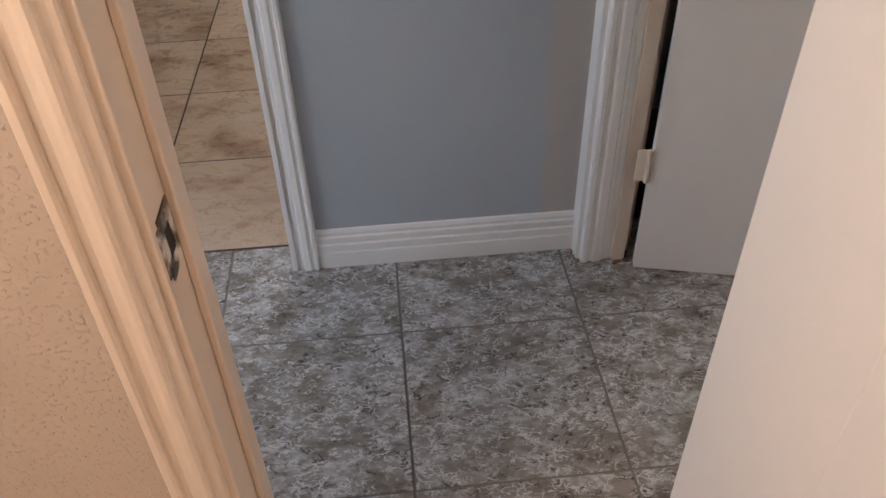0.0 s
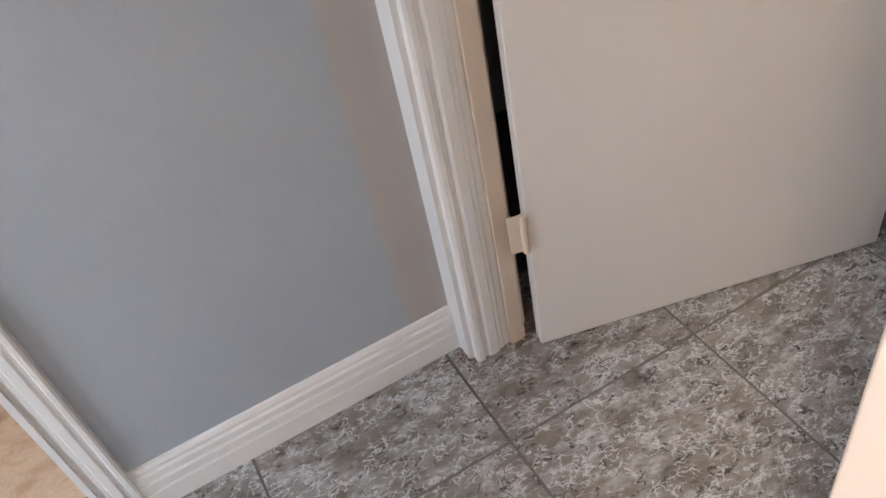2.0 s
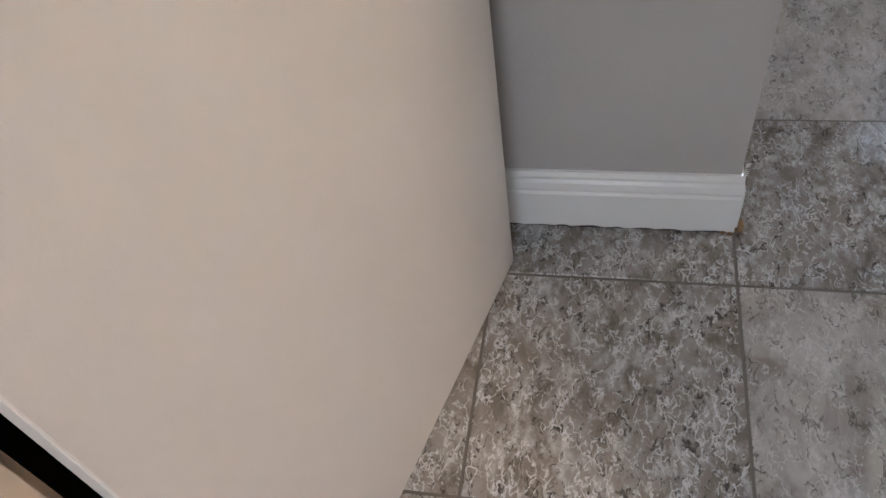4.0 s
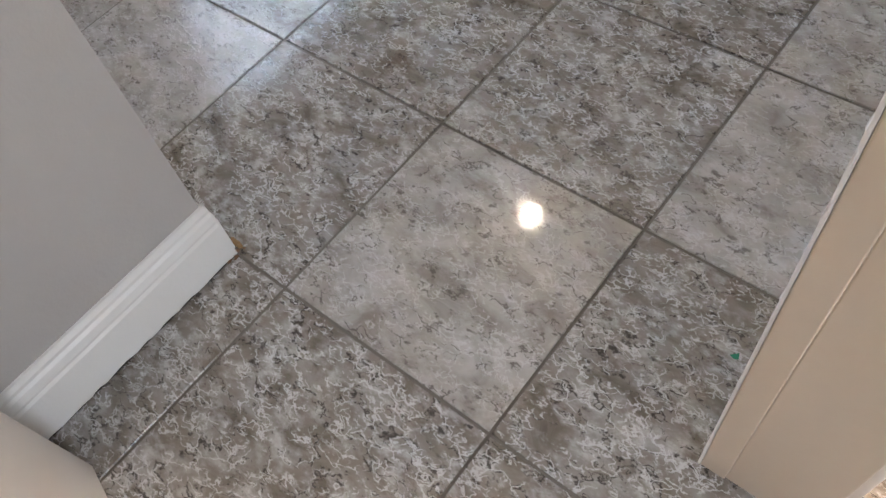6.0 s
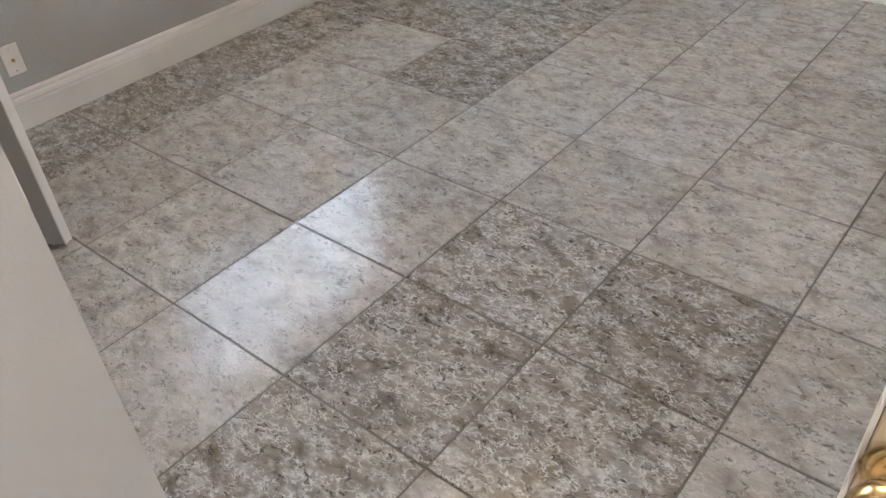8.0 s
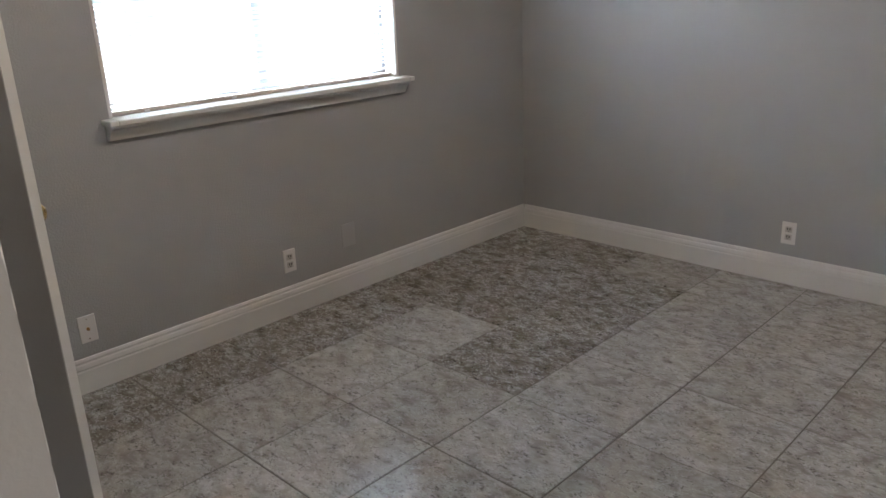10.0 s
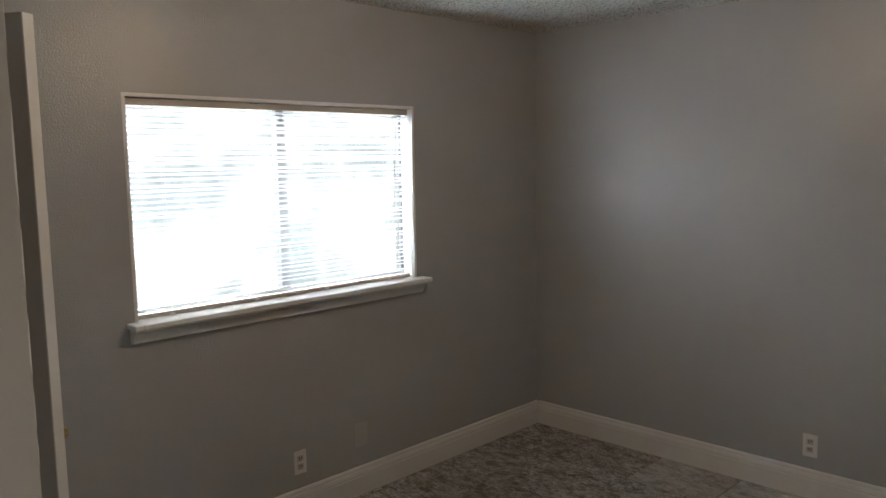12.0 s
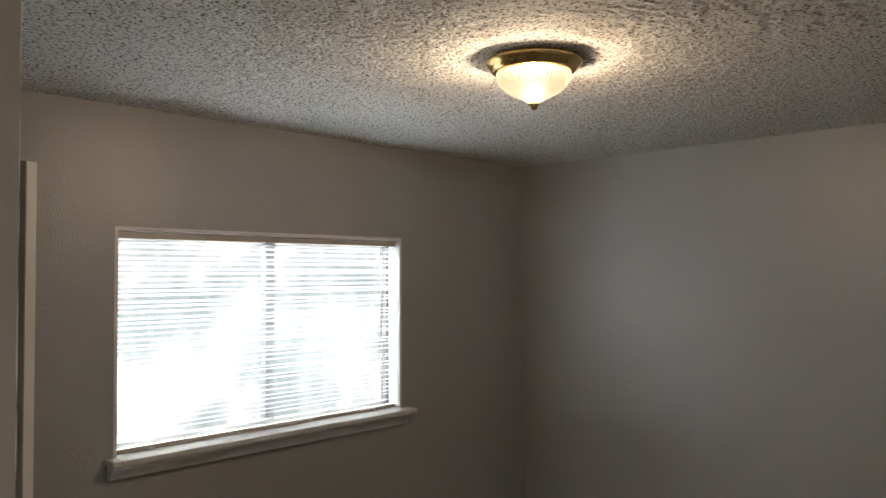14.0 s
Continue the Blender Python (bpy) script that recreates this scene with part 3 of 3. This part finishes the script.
sill = part("window_sill", boxes((EAST - 0.085, FX, WY0 + 0.0, WY1 - 0.0, WZ0 - 0.018, WZ0 + 0.004), (EAST - 0.085, EAST, WY0 - 0.036, WY0, WZ0 - 0.018, WZ0 + 0.004), (EAST - 0.085, EAST, WY1, WY1 + 0.036, WZ0 - 0.018, WZ0 + 0.004), bevel=0.004), TRIM, w)
part("apron", prism([(0, 0), (0.066, 0), (0.06, -0.012), (0.046, -0.02), (0.036, -0.034), (0.026, -0.05), (0.022, -0.06), (0, -0.064)],
                    (EAST, WY0 - 0.022, WZ0 - 0.018), (-1, 0, 0), (0, 0, 1), (0, 1, 0), WY1 - WY0 + 0.044), TRIM, w)


def blinds():
    b = root("window_blind", "white horizontal mini blind lowered over the window", "window blind", (EAST + 0.04, 0, 0))
    y0, y1 = WY0 + 0.022, WY1 - 0.02
    part("headrail", boxes((-0.014, 0.014, y0, y1, WZ1 - 0.045, WZ1 - 0.016), bevel=0.002), RAIL, b)
    n, top, bot = 37, WZ1 - 0.055, WZ0 + 0.03
    bm = bmesh.new()
    ws = [-0.0125, -0.006, 0, 0.006, 0.0125]
    rows = []
    for yy in (y0 + 0.004, y1 - 0.004):
        for dz in (0.0, 0.0006):
            rows.append([bm.verts.new((q, yy, dz + 0.0018 * (1 - (q / 0.0125) ** 2))) for q in ws])
    for k in range(4):
        bm.faces.new((rows[0][k], rows[0][k + 1], rows[2][k + 1], rows[2][k]))
        bm.faces.new((rows[1][k + 1], rows[1][k], rows[3][k], rows[3][k + 1]))
    bmesh.ops.recalc_face_normals(bm, faces=bm.faces)
    me = bpy.data.meshes.new("slat")
    bm.to_mesh(me)
    bm.free()
    me.materials.append(SLAT)
    for k in range(n):
        o = new("slat", me)
        o.parent = b
        o.matrix_basis = pose(0, 0, top - (top - bot) * k / n, random.uniform(-0.15, 0.15), random.uniform(18, 22), 0)
    part("bottom_rail", boxes((-0.013, 0.013, y0, y1, WZ0 + 0.006, WZ0 + 0.024), bevel=0.002), RAIL, b)
    for f in (0.1, 0.37, 0.63, 0.9):
        yy = y0 + (y1 - y0) * f
        for sx in (-0.0135, 0.0135):
            tube("ladder_cord", [(sx, yy, WZ1 - 0.04), (sx, yy, WZ0 + 0.012)], 0.0008, CORD, b)
        part("cord_clip", boxes((-0.016, -0.011, yy - 0.012, yy + 0.012, WZ0 + 0.004, WZ0 + 0.016), bevel=0.001), SLAT, b)
    for q in range(3):
        yy = y0 + 0.085 + 0.012 * q
        pts = [(-0.02, yy + 0.012 * math.sin(3.1 * q + k * (0.5 + 0.13 * q)) * min(1, k / 5), WZ1 - 0.05 - k * (0.045 + 0.004 * q)) for k in range(16)]
        tube("pull_cord", pts, 0.0026, CORD, b, "tangled white pull cord")
    tube("tilt_wand", [(-0.02, y1 - 0.17, WZ1 - 0.04), (-0.024, y1 - 0.172, WZ1 - 0.17)], 0.003, GLASS, b, "clear plastic tilt wand")


blinds()
back = new("backdrop", bpy.data.meshes.new("backdrop"))
back.data.from_pydata([(5.6, -9, -0.25), (5.6, 4, -0.25), (5.6, 4, 7), (5.6, -9, 7)], [], [(0, 1, 2, 3)])
back.data.materials.append(OUTSIDE)
tagged(back, "overexposed pale daylight outside the window", "backdrop", kind="structure")
setting("ground", boxes((-60, 60, -60, 60, -0.4, -0.25)), paint("pale_ground", (0.4, 0.39, 0.36), 0.9, 40, 0.4, 0.2), "pale ground outside", "ground")

# ---- ceiling light ----
L = root("ceiling_light", "brass ceiling light with a ribbed frosted glass bowl, switched on", "ceiling light", (LAMP_X, LAMP_Y, CEIL - 0.006))
part("canopy", lathe([(0.149, 0), (0.153, -0.006), (0.151, -0.013), (0.143, -0.02), (0.137, -0.024), (0.134, -0.033), (0.124, -0.039)], 64), BRASS, L, "polished brass pan with stepped rim", True)
sh = part("shade", lathe([(0.113, -0.0395), (0.113, -0.05), (0.108, -0.066), (0.097, -0.083), (0.08, -0.098), (0.06, -0.11), (0.04, -0.119), (0.025, -0.127), (0.015, -0.136)], 112, 0.035), SHADE, L, "ribbed frosted glass bowl")
sh.visible_shadow = False
part("finial", lathe([(0.016, -0.134), (0.018, -0.139), (0.011, -0.144), (0.011, -0.15), (0.006, -0.154)], 20), BRASS, L, "brass finial", True)

# ---- wall plates ----


def outlet(place, rz, kind_of):
    o = root("wall_outlet" if kind_of == "outlet" else "cable_plate", "white duplex wall outlet with cover plate" if kind_of == "outlet" else "white wall plate with a cable connector", "outlet", place, rz)
    part("plate", boxes((-0.035, 0.035, -0.006, 0, -0.057, 0.057), bevel=0.0025), PLASTIC, o)
    if kind_of == "outlet":
        for dz in (-0.02, 0.02):
            f = part("socket", boxes((-0.0165, 0.0165, -0.0085, -0.0055, dz - 0.0145, dz + 0.0145), bevel=0.001), SOCKET, o)
            for q, (a, b) in enumerate(((-0.007, -0.0045), (0.0045, 0.007))):
                part("slot", boxes((a - 0.0012, b + 0.0012, -0.0092, -0.0084, dz - 0.003, dz + 0.009)), BLACK, f)
            part("ground_hole", boxes((-0.0025, 0.0025, -0.0092, -0.0084, dz - 0.0105, dz - 0.006)), BLACK, f)
        part("screw", lathe([(0.003, 0), (0.003, 0.001)], 10, 0, Matrix.Translation((0, -0.006, 0)) @ pose(0, 0, 0, 90, 0, 0)), STEEL, o)
    else:
        part("connector", lathe([(0.007, 0), (0.007, 0.004), (0.0045, 0.004), (0.0045, 0.012)], 12, 0, Matrix.Translation((0, -0.006, 0)) @ pose(0, 0, 0, 90, 0, 0)), BRASS, o)
        for dz in (-0.042, 0.042):
            part("screw", lathe([(0.003, 0), (0.003, 0.001)], 10, 0, Matrix.Translation((0, -0.006, dz)) @ pose(0, 0, 0, 90, 0, 0)), STEEL, o)


outlet((EAST, -2.228, 0.275), -90, "outlet")
outlet((EAST, -1.247, 0.265), -90, "cable")
outlet((1.497, SOUTH, 0.266), 180, "outlet")
p = setting("wall_patch", boxes((EAST - 0.002, EAST + 0.001, -2.645, -2.56, 0.25, 0.37), bevel=0.0008), WALL_GREY, "painted-over blank plate on the wall", "wall patch")

# ---- floors ----
T, GAP = 0.457, 0.0055
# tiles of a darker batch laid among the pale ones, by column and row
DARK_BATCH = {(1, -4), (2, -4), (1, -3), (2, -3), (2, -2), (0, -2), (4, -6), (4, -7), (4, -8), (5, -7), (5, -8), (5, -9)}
floor = setting("floor", boxes((0.06, EAST, SOUTH, 0.381, -0.06, -0.003), (HALL_W, 0.06, -3.15, 0.381, -0.06, -0.003)), GROUT, "grey and brown marbled ceramic tile floor", "floor")
bath = setting("floor_bathroom", boxes((HALL_W, -0.32, 0.381, 2.6, -0.06, -0.002), (-0.2, CORNER_X, 0.381, 1.0, -0.06, -0.002), (CORNER_X + 0.12, EAST, -0.33, 0.4, -0.06, -0.0025)), GROUT_DARK, "beige ceramic bathroom tile floor", "floor")
MESHES = {}


def tile(parent, x0, x1, y0, y1, mat, gap):
    key = (round(x1 - x0, 3), round(y1 - y0, 3), mat.name)
    if key not in MESHES:
        a, b = (x1 - x0 - gap) / 2, (y1 - y0 - gap) / 2
        me = bpy.data.meshes.new("tile")
        v = [(sx * (a - i), sy * (b - i), z) for i, z in ((0, -0.008), (0, -0.0016), (0.0016, 0)) for sx, sy in ((-1, -1), (1, -1), (1, 1), (-1, 1))]
        f = [(8, 9, 10, 11)] + [(k + o, (k + 1) % 4 + o, (k + 1) % 4 + o + 4, k + o + 4) for o in (0, 4) for k in range(4)]
        me.from_pydata(v, [], f)
        me.materials.append(mat)
        MESHES[key] = me
    o = new("tile", MESHES[key])
    o.parent = parent
    o.location = ((x0 + x1) / 2, (y0 + y1) / 2, random.uniform(-0.0006, 0.0004))


for i in range(-4, 7):
    for j in range(-9, 1):
        x0, x1, y0, y1 = max(i * T, HALL_W), min(i * T + T, EAST), max(j * T, SOUTH), min(j * T + T, 0.381)
        if x1 - x0 > 0.02 and y1 - y0 > 0.02 and (x1 > 0.1 or y1 > -3.0):
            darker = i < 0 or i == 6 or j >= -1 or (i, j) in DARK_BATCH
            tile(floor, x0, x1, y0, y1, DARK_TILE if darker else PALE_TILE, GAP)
BT = 0.477
for i in range(-1, 2):
    for j in range(0, 5):
        x0, x1, y0, y1 = max(-1.18 + i * BT, HALL_W), min(-1.18 + i * BT + BT, -0.32), 0.385 + j * BT, min(0.385 + j * BT + BT, 2.6)
        if x1 - x0 > 0.02 and y1 - y0 > 0.02:
            tile(bath, x0, x1, y0, y1, BEIGE_TILE, 0.0065)

# ---- small wear ----
rng = random.Random(11)


def shard(bm, place, along, out, length, width):
    a, o = Vector(along), Vector(out)
    p = Vector(place)
    n = a.cross(o).normalized() * 0.0012
    q = [p, p + a * length * 0.3 + o * width, p + a * length * 0.7 + o * width * rng.uniform(0.4, 1.0), p + a * length]
    v = [bm.verts.new(c + s * n * 0.3) for s in (-1, 1) for c in q]
    bm.faces.new(v[:4])
    bm.faces.new(v[4:][::-1])
    for k in range(4):
        bm.faces.new((v[k], v[(k + 1) % 4], v[(k + 1) % 4 + 4], v[k + 4]))


bm = bmesh.new()
z = 0.9
while z < 2.1:
    ln = rng.uniform(0.03, 0.12)
    shard(bm, (CORNER_X - 0.0004, CORNER_Y - 0.0004, z), (0, 0, 1), (0, 1, 0), ln, rng.uniform(0.0006, 0.002))
    z += ln * rng.uniform(0.95, 1.5)
bmesh.ops.recalc_face_normals(bm, faces=bm.faces)
tagged(part("torn_paint", bm, PEEL), "torn white paint edge along the wall corner", "peeling paint", kind="stuff")

bm = bmesh.new()
for k in range(26):
    c = Vector((0.155 + rng.uniform(-0.02, 0.02), 0.2 + rng.uniform(-0.012, 0.03), 0.003))
    bmesh.ops.create_icosphere(bm, subdivisions=1, radius=rng.uniform(0.002, 0.006), matrix=Matrix.Translation(c) @ Matrix.Diagonal((1.4, 1, 0.7, 1)))
for k in range(14):
    c = Vector((CORNER_X - 0.018 + rng.uniform(-0.004, 0.012), CORNER_Y - 0.012 + rng.uniform(-0.012, 0.03), 0.002))
    bmesh.ops.create_icosphere(bm, subdivisions=1, radius=rng.uniform(0.0015, 0.004), matrix=Matrix.Translation(c) @ Matrix.Diagonal((1, 1.6, 0.6, 1)))
for k in range(30):
    c = Vector((0.03 + rng.uniform(-0.012, 0.014), 0.2 + rng.uniform(-0.005, 0.055), 0.002))
    bmesh.ops.create_icosphere(bm, subdivisions=1, radius=rng.uniform(0.001, 0.0035), matrix=Matrix.Translation(c))
tagged(part("debris", bm, DIRT), "brown crumbs of old caulk and wood at the door foot", "debris", kind="stuff")

# brown caulk squeezed out at the foot of the outside corner, and the open joint under that skirting
bm = bmesh.new()
for k in range(22):
    f = rng.random()
    c = Vector((CORNER_X - 0.016 + 0.03 * f, CORNER_Y - 0.018 - 0.006 * rng.random(), 0.003 + 0.012 * (1 - f) * rng.random()))
    bmesh.ops.create_icosphere(bm, subdivisions=1, radius=rng.uniform(0.003, 0.006), matrix=Matrix.Translation(c) @ Matrix.Diagonal((1.3, 0.8, 0.9, 1)))
tagged(part("caulk", bm, CAULK), "brown old caulk at the foot of the wall corner", "caulk", kind="stuff")
bm = bmesh.new()
y = CORNER_Y + 0.004
while y < 0.15:
    ln = rng.uniform(0.02, 0.07)
    shard(bm, (CORNER_X - 0.0153, y, 0.001), (0, 1, 0), (0, 0, 1), ln, rng.uniform(0.002, 0.0045))
    y += ln * rng.uniform(1.0, 1.35)
bmesh.ops.recalc_face_normals(bm, faces=bm.faces)
tagged(part("open_joint", bm, BLACK), "dark open joint between skirting and tile floor", "joint", kind="stuff")
# flaked white paint along the wall end and on the corner above the skirting
bm = bmesh.new()
z = 0.004
while z < 1.1:
    ln = rng.uniform(0.008, 0.04)
    shard(bm, (WEST + 0.0036, HALL_S + 0.0136, z), (0, 0, 1), (rng.uniform(-1, 0.3), 0.5, 0), ln, rng.uniform(0.001, 0.005))
    z += ln * rng.uniform(0.8, 1.8)
for k in range(6):
    shard(bm, (CORNER_X - 0.004, CORNER_Y - 0.003, 0.145 + 0.006 * k), (-0.5, 0.1, 0.8), (0, -1, 0.3), rng.uniform(0.008, 0.02), rng.uniform(0.004, 0.01))
bmesh.ops.recalc_face_normals(bm, faces=bm.faces)
tagged(part("paint_flakes", bm, PEEL), "flaked white paint along chipped wall edges", "peeling paint", kind="stuff")

g = bmesh.new()
shard(g, (0.216, -0.793, 0.002), (0.7, 0.7, 0), (-0.5, 0.5, 0), 0.016, 0.014)
bmesh.ops.recalc_face_normals(g, faces=g.faces)
tagged(part("scrap", g, GREEN), "tiny green scrap lying on the tile floor", "scrap")

# filler flecks on the far wall, specks of paint on the skirting joint
for fx, fz, fw, fh in ((1.53, 1.525, 0.013, 0.02), (1.535, 1.49, 0.006, 0.022)):
    setting("wall_fleck", boxes((fx - fw, fx + fw, SOUTH, SOUTH + 0.0015, fz - fh, fz + fh), bevel=0.0006), SCUFF, "pale filler fleck on the far wall", "wall mark")
